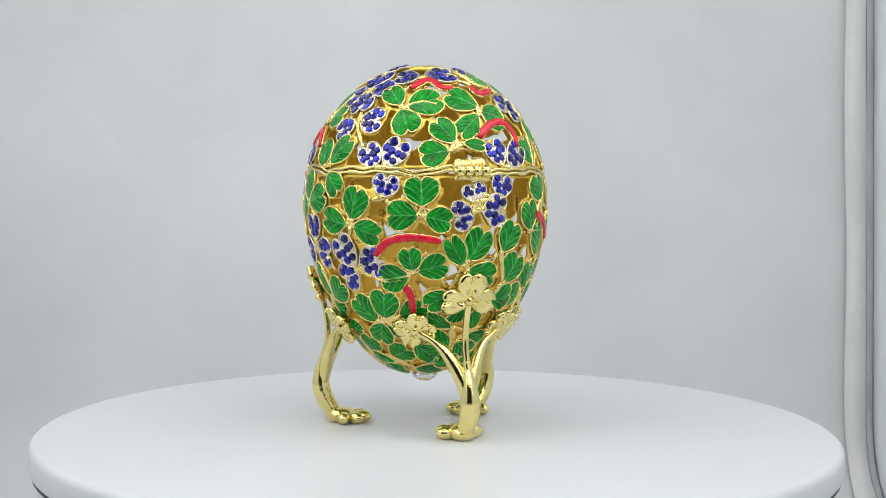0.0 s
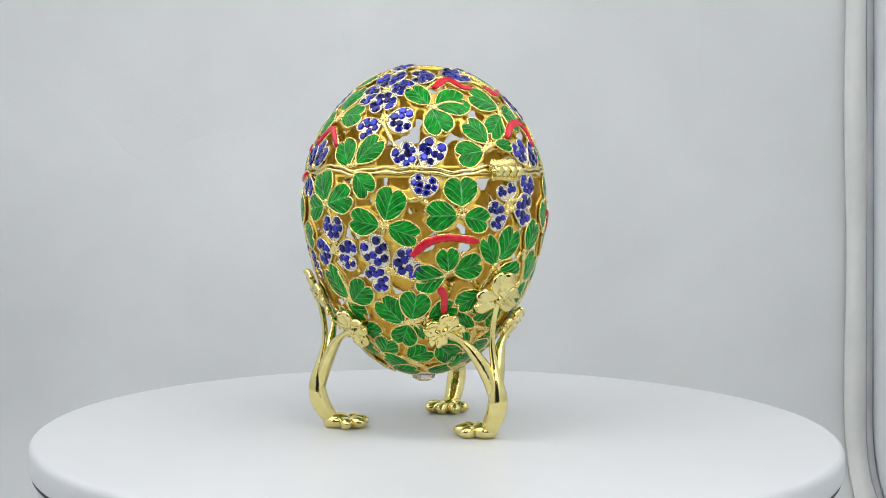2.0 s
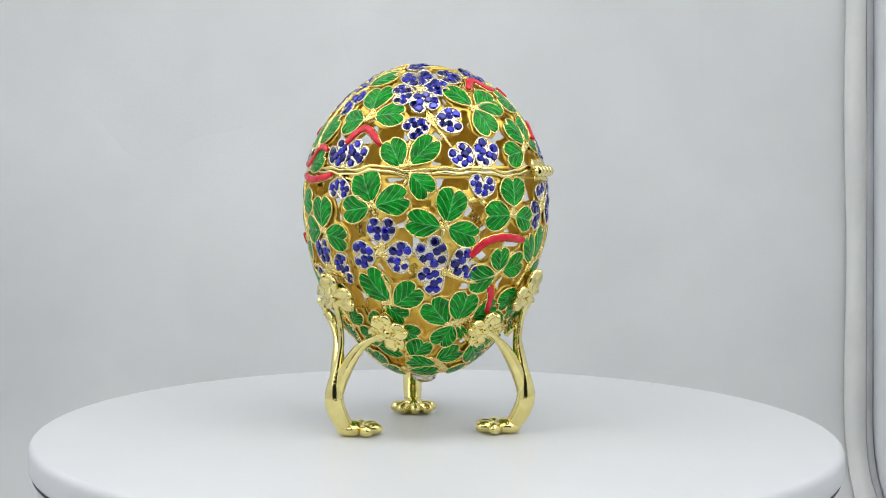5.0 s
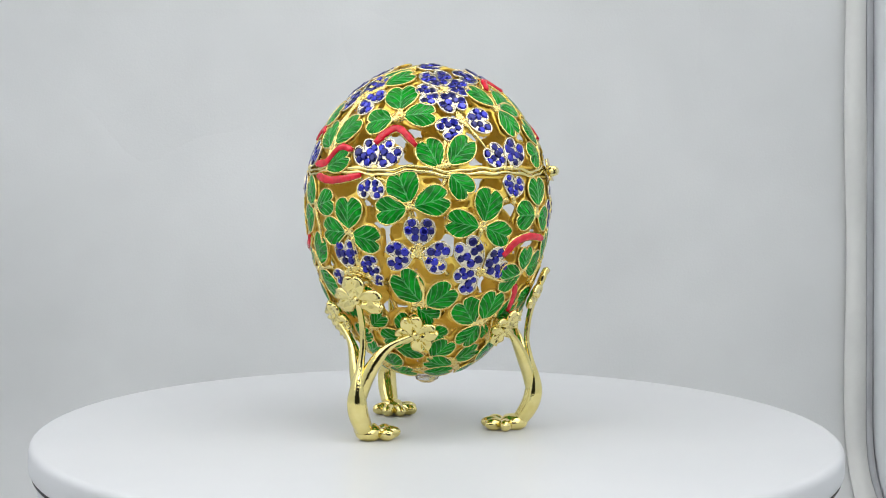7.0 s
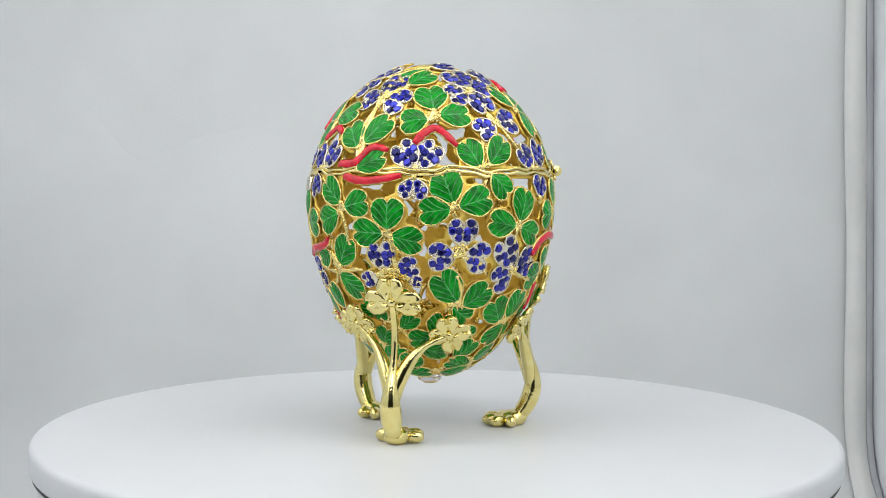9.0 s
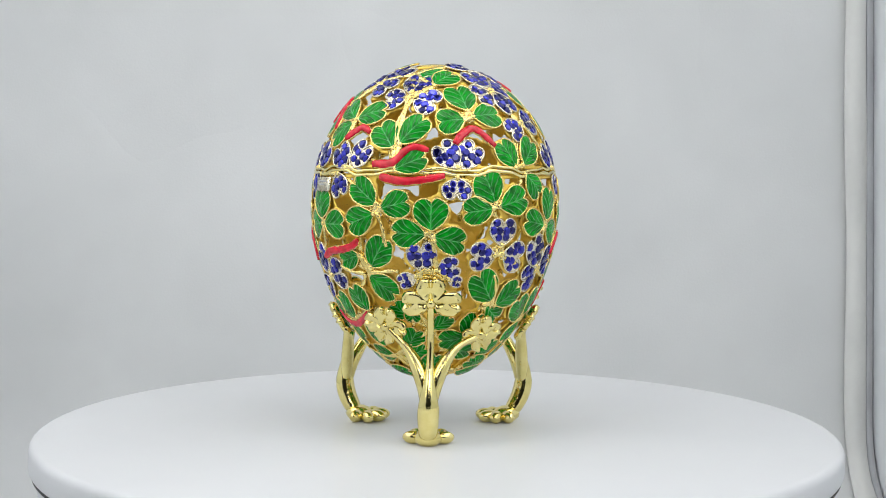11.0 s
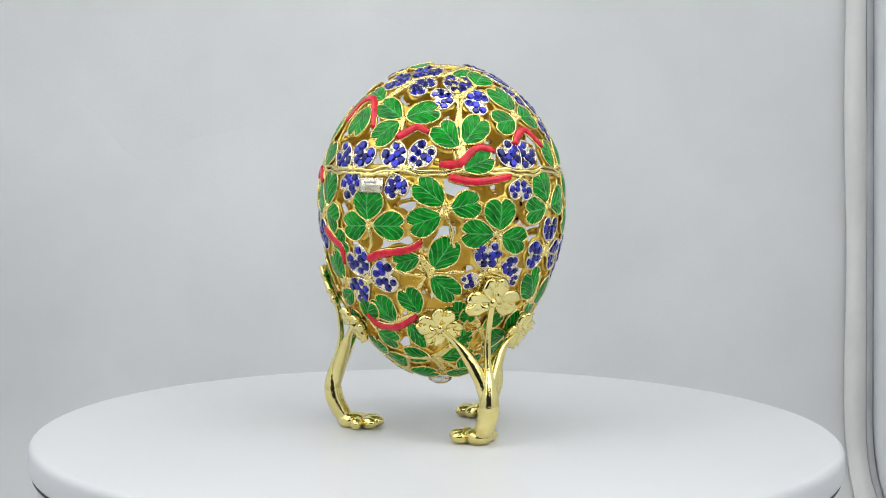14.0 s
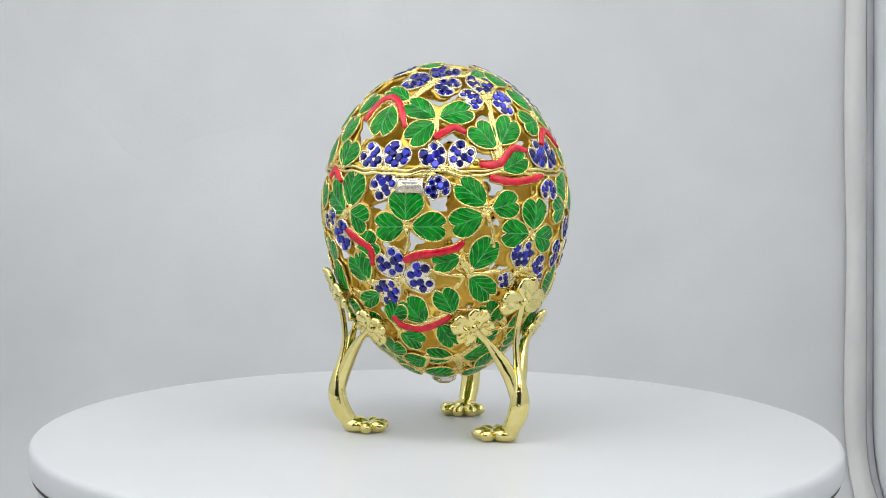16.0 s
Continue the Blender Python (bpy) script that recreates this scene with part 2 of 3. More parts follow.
def shade_strip():
    # grey strip between the tape and the side wall, standing in for corner shade
    bm = bmesh.new()
    low = TENT_FLOOR + BEND
    path = [Vector((0.2241 + corner(z) + 0.0002 * noise.noise(Vector((z * 9, 5, 0))), TENT_BACK - 0.004, z)) for z in np.linspace(TENT_TOP, low, 40)]
    for a in np.linspace(0.1, math.pi / 2, 14):
        path.append(Vector((0.2241 + corner(low), TENT_BACK - 0.004 - BEND + BEND * math.cos(a), low - (BEND - 0.004) * math.sin(a))))
    tube(bm, path, [(0.0021, 0.0012)] * len(path), Vector((1, 0, 0)), 10)
    tagged(part("trim_corner_shade", bm, SHADE_GREY), "grey strip standing in for shade in the tent corner", "", "", "structure")


shade_strip()

# ---- the turntable ----
TOP = 0.0008


def turntable():
    table = tagged(new("turntable"), "white plastic display turntable with a round rotating platter", "turntable")
    bm = bmesh.new()
    lathe(bm, [(0.0, TENT_FLOOR + 0.004), (0.108, TENT_FLOOR + 0.004), (0.112, TENT_FLOOR + 0.008), (0.118, -0.03), (0.1228, -0.0124), (0.1232, -0.0089), (0.1226, -0.0090), (0.0, -0.0090)], 128)
    part("housing", bm, PLASTIC, table)
    bm = bmesh.new()
    lathe(bm, [(0.090, -0.0089), (0.1234, -0.0089), (0.1242, -0.0086), (0.1242, -0.0078), (0.1234, -0.0075), (0.090, -0.0075), (0.090, -0.0089)], 128)
    part("ring", bm, RUBBER, table, "black rubber ring under the platter")
    bm = bmesh.new()
    lathe(bm, [(0.0, TOP), (0.06, TOP), (0.112, TOP), (0.1222, TOP), (0.1228, TOP), (0.1237, TOP - 0.0002), (0.1244, TOP - 0.0007), (0.1248, TOP - 0.0014),
               (0.125, TOP - 0.0022), (0.125, -0.0035), (0.125, -0.0060), (0.1249, -0.0067), (0.1245, -0.0073), (0.123, -0.0074), (0.0, -0.0074)], 192)
    return part("platter", bm, PLASTIC, table, "round white plastic platter with a rounded rim")


platter = turntable()

# ---- the egg: its surface ----
AXIS_X, AXIS_Y = -0.0041, 0.0016
EGG_MID, EGG_HALF = 0.0659, 0.0495


def egg_f(p):
    s = (p.z - EGG_MID) / EGG_HALF
    r = 0.0383 + 0.0048 * s - 0.0023 * s * s - 0.0016 * s ** 3
    return (p.x * p.x + p.y * p.y) / (r * r) + s * s - 1


def egg_grad(p):
    h = 1e-6
    f = egg_f(p)
    return Vector([(egg_f(p + Vector(d)) - f) / h for d in ((h, 0, 0), (0, h, 0), (0, 0, h))])


def on_egg(p, lift=0.0):
    """The point of the egg's surface nearest to p, lifted off it, and the normal there."""
    p = Vector(p)
    for _ in range(4):
        g = egg_grad(p)
        p = p - g * (egg_f(p) / g.length_squared)
    n = egg_grad(p).normalized()
    return p + n * lift, n


def egg_at(az, z, lift=0.0):
    """The surface at an azimuth in degrees and a height in millimetres."""
    s = max(-0.9995, min(0.9995, (z / 1000 - EGG_MID) / EGG_HALF))
    r = math.sqrt(1 - s * s) * (0.0383 + 0.0048 * s - 0.0023 * s * s - 0.0016 * s ** 3)
    return on_egg((r * math.cos(radians(az)), r * math.sin(radians(az)), EGG_MID + s * EGG_HALF), lift)


class Patch:
    """A piece of the surface with its own axes: u along a heading (0 is up, 90 towards growing azimuth), v across it."""

    def __init__(self, az, z, heading, lift=0.0):
        self.p, self.n = egg_at(az, z)
        e = Vector((-math.sin(radians(az)), math.cos(radians(az)), 0))
        e = (e - self.n * e.dot(self.n)).normalized()
        up = self.n.cross(e)
        up = up if up.z >= 0 else -up
        h = radians(heading)
        self.u = up * math.cos(h) + e * math.sin(h)
        self.v = self.n.cross(self.u)
        self.lift = lift

    def at(self, u, v, lift=0.0):
        return on_egg(self.p + self.u * u + self.v * v, self.lift + lift)


HEART = [(0, 0), (0.05, 0.2), (0.2, 0.6), (0.4, 0.9), (0.6, 1.0), (0.8, 0.92), (0.94, 0.67), (1.0, 0.4), (0.965, 0.16), (0.85, 0)]


JEWEL_HEART = HEART[:5] + [(0.82, 0.93), (0.96, 0.70), (1.0, 0.44), (0.94, 0.17), (0.76, 0)]


def heart(rng, rough=0.04, shape=HEART):
    """Outline of a heart-shaped leaf, base first: u from 0 to 1, v in half widths."""
    half = [Vector((u + rng.uniform(-rough, rough) * 0.5 * (0 < i < 9), v * (1 + rng.uniform(-rough, rough)), 0)) for i, (u, v) in enumerate(shape)]
    one = spline(half, 2)
    other = spline([Vector((u + rng.uniform(-rough, rough) * 0.5 * (0 < i < 9), -v * (1 + rng.uniform(-rough, rough)), 0)) for i, (u, v) in enumerate(shape)], 2)
    other[0], other[-1] = one[0], one[-1]
    return one + other[-2:0:-1]


egg = tagged(new("jewelled_egg"), "openwork gold trinket egg with green enamel clovers and blue stones", "ornamental egg")
rng = random.Random(7)
SEATS = []
SPANS = []


def leaf_disc(bm, patch, line, length, width, rings, height, uv=None):
    """A domed leaf surface inside an outline; height(f) is its lift at the fraction f of the way out."""
    n = len(line)
    c = bm.verts.new(patch.at(0.02 * length, 0, height(0))[0])
    coords = {c: (0.52, 0.0)}
    last = None
    for f in rings:
        row = []
        for q in line:
            u, v = 0.52 + (q.x - 0.52) * f, q.y * f
            w = bm.verts.new(patch.at((u - 0.5) * length, v * width / 2, height(f))[0])
            coords[w] = (u, v)
            row.append(w)
        for j in range(n):
            if last is None:
                bm.faces.new((c, row[j], row[(j + 1) % n]))
            else:
                bm.faces.new((last[j], row[j], row[(j + 1) % n], last[(j + 1) % n]))
        last = row
    if uv:
        for f in bm.faces:
            for loop in f.loops:
                loop[uv].uv = coords[loop.vert]
    return last


def rim_mesh(patch, line, length, width, r):
    """The gold setting of a leaf: a raised wire round it and a plate behind."""
    bm = bmesh.new()
    n = len(line)
    pts, rings = [], []
    for q in line:
        pts.append(patch.at((q.x - 0.5) * length, q.y * width / 2, 0.0003))
    for j in range(n):
        p, nn = pts[j]
        t = (pts[(j + 1) % n][0] - pts[j - 1][0]).normalized()
        s = t.cross(nn).normalized()
        rings.append([p + s * r * math.cos(a) + nn * r * 1.15 * math.sin(a) for a in (0.4, 1.1, 2.04, 2.74, 4.2, 5.2)])
    sweep(bm, rings, closed=True)
    leaf_disc(bm, patch, line, length, width, (1.0,), lambda f: 0.0)
    return bm


def green_leaf(az, z, heading, length, width):
    length, width = length / 1000 * 1.01, width / 1000 * 1.01
    patch = Patch(az, z, heading, rng.uniform(-0.0009, -0.0003))
    line = heart(rng)
    bm = bmesh.new()
    uv = bm.loops.layers.uv.new("UVMap")
    dome = rng.uniform(0.0001, 0.0005)
    leaf_disc(bm, patch, line, length, width, (0.3, 0.6, 0.85, 1.0), lambda f: 0.00042 + dome * (1 - f * f), uv)
    leaf = part("clover_leaf", bm, GREEN, egg, "green enamel clover leaf with embossed veins")
    part("gold_rim", rim_mesh(patch, line, length, width, 0.00028), GOLD_CAST, leaf)
    SEATS.append((patch, length, z > 81.5))
    SPANS.append((*patch.p, *patch.u, *patch.v, length / 2, width / 2))


def gem_mesh():
    bm = bmesh.new()
    n = 8
    rings = [[(r * math.cos(2 * math.pi * (i + o) / n), r * math.sin(2 * math.pi * (i + o) / n), z) for i in range(n)]
             for r, z, o in ((0.94, -0.4, 0), (1.0, 0.0, 0), (0.86, 0.22, 0.5), (0.58, 0.38, 0))]
    sweep(bm, rings)
    me = bpy.data.meshes.new("rhinestone")
    bmesh.ops.recalc_face_normals(bm, faces=bm.faces)
    bm.to_mesh(me)
    bm.free()
    me.materials.append(BLUE)
    return me


GEM = gem_mesh()
GEM_SEATS = [(0.82, 0.50), (0.56, 0.72), (0.54, 0.29), (0.29, 0.27)]


def blue_leaf(az, z, heading, length, width):
    length, width = length / 1000 * 1.04, width / 1000 * 1.04
    patch = Patch(az, z, heading, rng.uniform(-0.0009, -0.0005))
    line = heart(rng, 0.03, JEWEL_HEART)
    bm = bmesh.new()
    leaf_disc(bm, patch, line, length, width, (0.5, 1.0), lambda f: 0.0003)
    leaf = part("jewelled_leaf", bm, PALE, egg, "pale gold clover leaf set with blue rhinestones")
    part("gold_rim", rim_mesh(patch, line, length, width, 0.00030), PALE, leaf)
    size = min(0.00140, 0.164 * min(length, width * 1.05))
    for u, v in GEM_SEATS if length > 0.0062 else GEM_SEATS[:3]:
        for sign in (-1, 1):
            p, n = patch.at((u - 0.5 + rng.uniform(-0.02, 0.02)) * length, sign * v * width / 2, 0.00030)
            gem = new("rhinestone", GEM)
            gem.parent = leaf
            turn = n.to_track_quat("Z", "Y").to_matrix().to_4x4() @ pose(0, 0, 0, rng.uniform(-8, 8), rng.uniform(-8, 8), rng.uniform(0, 45))
            k = size * rng.uniform(0.82, 1.08)
            gem.matrix_basis = Matrix.Translation(p) @ turn @ Matrix.Diagonal((k, k, k, 1))
    SEATS.append((patch, length, z > 81.5))
    SPANS.append((*patch.p, *patch.u, *patch.v, length / 2, width / 2))


# azimuth, height, heading, length, width of each leaf
BOWL_GREEN_a = [
    (62.4, 27.4, 117, 9.2, 11.5), (63.1, 49.1, -39, 9.7, 11.5), (72.4, 73.1, -55, 12, 10.4),
    (84.2, 76.4, 7, 10.6, 10.5), (85.1, 52.9, -27, 9.5, 11.3), (87.1, 43.9, -114, 10.3, 5.6),
    (88.4, 68, 114, 7.9, 9.1), (105.1, 65.6, -92, 9.8, 8.8), (106.8, 31.7, 120, 8.1, 9),
    (113, 71.9, -1, 9.4, 10.9), (113.2, 40.5, -33, 9.8, 9.6), (123, 65.9, 89, 10.2, 8.7),
    (125.9, 25.8, -80, 8.9, 7.8), (130.8, 55.8, -106, 8.6, 6.6), (131.3, 43.9, -26, 9, 7.9),
    (132.4, 33.3, 150, 10.2, 7.1), (139.6, 67.5, -110, 10.4, 8.6), (141.7, 75.5, -53, 10.9, 8.3),
]
BOWL_GREEN_b = [
    (147.5, 57.7, 33, 10.9, 8.9), (148.4, 48.2, 130, 10.5, 8), (156.7, 40.4, -45, 7.5, 6.8),
    (157.1, 72.1, 76, 9.1, 8.3), (159, 27, 62, 10.5, 9.3), (162.5, 39.8, -178, 5.9, 5.2),
    (163.3, 63.9, -88, 10.1, 8.4), (173, 69.4, 2, 9.3, 10.3), (179.2, 37.3, 51, 7.4, 5.7),
    (181.1, 62, 101, 9.7, 8.4), (194.1, 70.5, -98, 9.7, 8.3), (195.2, 27.7, 106, 9.6, 8),
    (199.3, 77.1, -22, 10, 10.1), (201.1, 47.6, -34, 11.9, 10), (211.4, 73.1, 74, 10.5, 8.9),
    (215, 33.2, 107, 7.7, 7.7), (216.7, 45.1, 49, 9.9, 9.1), (222.8, 23.3, -74, 9.6, 7.6),
]
BOWL_GREEN_c = [
    (224.1, 78, 137, 8.4, 7.7), (225.5, 66.7, -80, 10.1, 8.2), (233.8, 39.9, -36, 10.5, 9.9),
    (237.3, 71.9, 15, 10.2, 9.4), (240, 32.7, -159, 8.9, 8.3), (243, 63.9, 109, 10, 7.6),
    (247.6, 41.8, 10, 10.1, 9.7), (248.2, 25.8, 57, 8.6, 9.3), (250.4, 33.9, 147, 6.8, 3.6),
    (255.4, 50.4, -102, 9.3, 9.4), (260.4, 68.9, -91, 9.6, 9), (263.6, 55.8, -8, 7.6, 7),
    (268.7, 75.8, -3, 8.6, 10.7), (273.2, 26.6, 134, 11.4, 8.2), (273.9, 53.6, 75, 9.3, 8.4),
    (276.1, 67.8, 103, 8.4, 7.7), (277.1, 43.7, -123, 8.4, 7.7), (278.8, 36.6, -58, 10, 4.8),
]
BOWL_GREEN_d = [
    (280.2, 30.5, -51, 12, 7.2), (284.9, 58.1, -30, 10.2, 6.5), (294.7, 59.9, 26, 10.9, 9.5),
    (299.4, 51.3, 103, 10.2, 8.2), (301, 36.7, -19, 8.1, 6.5), (311.7, 62.3, 24, 9.9, 9.1),
    (316.4, 43.5, 76, 9.6, 9.2), (318.1, 52.6, 26, 9.7, 11.5), (325.3, 68.5, -12, 9.5, 9),
    (335.3, 76.8, -16, 9, 11.5), (335.7, 49.4, 10, 9, 11.5), (335.8, 61.1, -21, 11.4, 8.8),
]
LID_GREEN_a = [
    (76.1, 86.8, 8, 8.4, 11.3), (94.4, 97, -179, 11, 9.6), (94.7, 104.7, -65, 11.8, 6.2),
    (115.6, 99.7, -59, 11.4, 7.7), (117.5, 93.3, -133, 9.8, 8.7), (135.5, 98.7, 73, 10.3, 8.5),
    (149.5, 92.1, -37, 9.6, 9.1), (163, 93.8, 39, 11.4, 8.3), (163.3, 84.2, 66, 10.1, 7.1),
    (169.5, 111, 93, 10, 9.5), (182.6, 109.4, 47, 9.5, 8.1), (182.9, 96.4, -99, 8.5, 9.1),
    (191.8, 103.6, -9, 10.3, 10.5), (205, 98.5, 86, 9.5, 8.9), (211.5, 87.1, -28, 9.3, 8.4),
    (225, 87.6, 42, 10.6, 7.8), (248.6, 104.1, -38, 9.9, 7), (259.2, 96.5, 160, 9.2, 9),
]
LID_GREEN_b = [
    (269.1, 102.4, 71, 11.1, 10.8), (274.6, 87.2, -101, 9, 8.4), (280, 93.5, -38, 9.1, 7.9),
    (294.4, 103, -59, 10.5, 10.2), (294.5, 95.8, -133, 11.2, 7.1), (294.7, 89.7, 97, 7.1, 4.1),
    (312.3, 98.6, 115, 8.6, 10.7), (332.1, 88.1, -14, 9.5, 11.5),
]
BOWL_BLUE_a = [
    (64.4, 66.6, -21, 6.1, 9.5), (74.6, 62.4, 84, 9, 9),
    (100.6, 46.6, -120, 9.2, 7.9), (102.3, 78, -123, 9.3, 7.4), (104.3, 54.5, -31, 9.1, 9.4),
    (117, 50.7, 78, 8.8, 9.6), (126.3, 77.7, 159, 7, 7.1),
    (161.7, 50.2, -112, 5.6, 4.8), (168.9, 56.9, -5, 8.4, 8.7), (180.9, 53.7, 78, 6.7, 6.3),
    (184.2, 76.9, -177, 6.2, 8.5), (184.4, 49.9, 107, 4.1, 3.5), (197.2, 57.1, -91, 7.7, 8.3),
    (206.5, 64.2, 0, 7.7, 8.9), (213.5, 56.9, 102, 7.6, 9.4), (230.1, 50.2, -118, 7.2, 9),
]
BOWL_BLUE_b = [
    (230.3, 57.5, -32, 10.5, 8.6), (243.9, 54.4, 64, 8.5, 9.7), (252.2, 77.4, 13, 6.7, 8.3),
    (287.4, 69, -105, 6.7, 8.7), (292.6, 75.6, -14, 5.3, 7.6), (302.4, 70.5, 94, 8.3, 9.4),
    (306.9, 77.4, 14, 7.1, 7.3),
]
LID_BLUE_a = [
    (93.6, 85.7, -51, 9.6, 7.3), (103.5, 109.1, -79, 8.8, 9.5), (106.1, 86.2, 31, 8.3, 8.7),
    (124.9, 85.9, -38, 8.2, 7.5), (127, 111.6, 27, 10, 9.5), (129.9, 107.2, 120, 7.2, 8.8),
    (136.8, 86.3, 35, 8.8, 7.4), (147.8, 103.3, -100, 6.8, 8.4), (160, 107.7, 9, 10, 8.8),
    (168.4, 102.7, 112, 7.9, 10.1), (180.7, 86.4, -38, 8.7, 7.8), (190, 86.4, 40, 9.2, 7.5),
    (210.5, 104.9, -106, 6.7, 9.3), (217.9, 109.5, -13, 9.5, 9.5), (222, 94.7, -120, 7.6, 7.6),
    (224.6, 102.7, 164, 8.7, 8.5), (233.4, 106.9, 85, 7.8, 7.7), (238.4, 97, 90, 8, 8.8),
]
LID_BLUE_b = [
    (243.8, 86.1, -37, 7.8, 7.2), (251.4, 110.3, -91, 7.4, 8.1), (255.3, 87, 30, 9.3, 7.7),
    (285, 111.2, 76, 10, 9.1), (306.6, 87.4, -18, 8, 7.5), (318.6, 86.7, 48, 10.6, 7),
    (336.1, 102.2, -132, 12, 10.9),
]

# leaves of the side that stays turned away
AWAY_GREEN = [(355, 75, 20, 10, 9.5), (12, 70, -70, 10, 9), (350, 64, 90, 9.5, 9), (30, 76, 160, 10, 9), (8, 58, 10, 10, 9), (28, 62, 80, 9.5, 9), (45, 70, -20, 10, 10),
              (350, 52, -40, 9.5, 9), (20, 48, 40, 9.5, 9), (40, 52, 110, 9.5, 9), (5, 40, -20, 9.5, 9), (30, 38, 60, 9, 9), (355, 88, 20, 9.5, 9), (15, 90, -60, 9.5, 9)]
AWAY_LID = [(35, 88, 30, 9.5, 9), (55, 87, -40, 9.5, 9), (0, 100, 60, 9.5, 9), (25, 101, -30, 9.5, 9), (50, 98, 80, 9.5, 9), (70, 102, 10, 9, 9), (20, 109, 70, 9, 8),
            (330, 110, 60, 9, 8), (60, 57, 20, 9, 9), (350, 30, 70, 9, 8), (20, 28, 80, 9, 8)]
for row in BOWL_GREEN_a + BOWL_GREEN_b + BOWL_GREEN_c + BOWL_GREEN_d + LID_GREEN_a + LID_GREEN_b + AWAY_GREEN + AWAY_LID:
    green_leaf(*row)
for row in BOWL_BLUE_a + BOWL_BLUE_b + LID_BLUE_a + LID_BLUE_b + [(330, 112.6, 90, 8, 8), (60, 112.4, -80, 8, 8), (210, 113.6, 100, 7, 7)]:
    blue_leaf(*row)
green_leaf(100, 113.9, 70, 8, 7.5)
# small leaves that fill the gaps low on the bowl
for z in (24, 28, 32, 36, 40, 44):
    for k in range(40):
        az = k * 9 + z * 5
        p = egg_at(az, z)[0]
        if min((p - q.p).length for q, length, top in SEATS) > 0.0064:
            green_leaf(az, z, rng.uniform(-150, 150), rng.uniform(8.0, 9.2), rng.uniform(7.4, 8.4))
for z in (46, 53, 60, 67, 74, 87, 94, 101, 107):
    for k in range(16):
        az = k * 7 - 18 + z * 3 % 7
        p = egg_at(az, z)[0]
        if min((p - q.p).length for q, length, top in SEATS) > 0.0078:
            green_leaf(az, z, rng.uniform(-150, 150), rng.uniform(8.4, 9.6), rng.uniform(8.0, 9.0))
# ring of leaves round the foot of the bowl
for k in range(7):
    green_leaf(k * 51.4 + 20, 20.2, 90, 9.5, 7.5)


# ---- gold network that joins the leaves ----
def strut(bm, a, b, wide, thick, lift):
    k = max(3, int((a - b).length / 0.0018))
    path, side, w = [], [], []
    for i in range(k + 1):
        p, n = on_egg(a.lerp(b, i / k), lift)
        path.append(p)
        side.append(n)
        w.append((thick, wide * (1 + 0.25 * math.cos(2 * math.pi * i / k))))
    tube(bm, path, w, side, 6)


def network(lid):
    """Bright stalks that join the leaves on the face of the egg."""
    stalks = bmesh.new()
    ends = [(p.at(-0.5 * length, 0)[0], p.at(0.05 * length, 0)[0]) for p, length, top in SEATS if top == lid]
    done = set()
    for i, (base, mid) in enumerate(ends):
        for j, (b2, m2) in sorted(enumerate(ends), key=lambda e: (e[1][0] - base).length)[1:4]:
            if (b2 - base).length < 0.011 and (min(i, j), max(i, j)) not in done:
                done.add((min(i, j), max(i, j)))
                strut(stalks, base, b2, 0.0010, 0.0007, -0.0007)
        for j, (b2, m2) in sorted(enumerate(ends), key=lambda e: (e[1][1] - base).length)[1:3]:
            if (m2 - base).length < 0.013:
                strut(stalks, base, m2, 0.0010, 0.0006, -0.0013)
        p, n = on_egg(base, -0.0005)
        e = n.orthogonal().normalized()
        blob(stalks, p, (e, n.cross(e), n), (0.0010, 0.0010, 0.0007), 8, 5)
    return stalks


def shell(lid):
    """The cast wall behind the leaves: an uneven web, open where no leaf is near."""
    bm = bmesh.new()
    nu, ends = 320, (82.6, 115.2) if lid else (17.5, 81.0)
    nv = int((ends[1] - ends[0]) / 0.62)
    spans = np.array(SPANS)
    rows = [[egg_at(360 * i / nu, ends[0] + (ends[1] - ends[0]) * j / nv, -0.0019)[0] for i in range(nu)] for j in range(nv + 1)]
    pts = np.array(rows)
    mid = (pts[:-1] + np.roll(pts[1:], -1, axis=1)) / 2
    near = np.full(mid.shape[:2], 9.0)
    for p in spans:
        d = mid - p[0:3]
        u, v, off = d @ p[3:6] / p[9], d @ p[6:9] / p[10], (d * d).sum(-1)
        near = np.where(off < 0.0004, np.minimum(near, np.sqrt(u * u + v * v)), near)
    grid = [[bm.verts.new(p) for p in row] for row in rows]
    for j in range(nv):
        for i in range(nu):
            c = Vector(mid[j, i])
            if near[j, i] < 1.09 + 0.30 * noise.noise(c * 260) or j in (0, 1, nv - 2, nv - 1):
                bm.faces.new((grid[j][i], grid[j][(i + 1) % nu], grid[j + 1][(i + 1) % nu], grid[j + 1][i]))
    bmesh.ops.delete(bm, geom=[v for v in bm.verts if not v.link_faces], context="VERTS")
    edge = [v for v in bm.verts if v.is_boundary]
    for _ in range(3):
        bmesh.ops.smooth_vert(bm, verts=edge, factor=0.5, use_axis_x=True, use_axis_y=True, use_axis_z=True)
    where = "lid" if lid else "bowl"
    ob = part(where + "_shell", bm, GOLD_INNER, egg, "pierced matte gold wall of the " + where)
    thick = ob.modifiers.new("thickness", "SOLIDIFY")
    thick.thickness, thick.offset = 0.0009, 1.0


def seam(az):
    a = radians(az)
    return 81.9 + 0.5 * math.sin(9 * a + 1.0) + 0.35 * math.sin(14 * a + 2.0) + 0.2 * math.sin(31 * a)


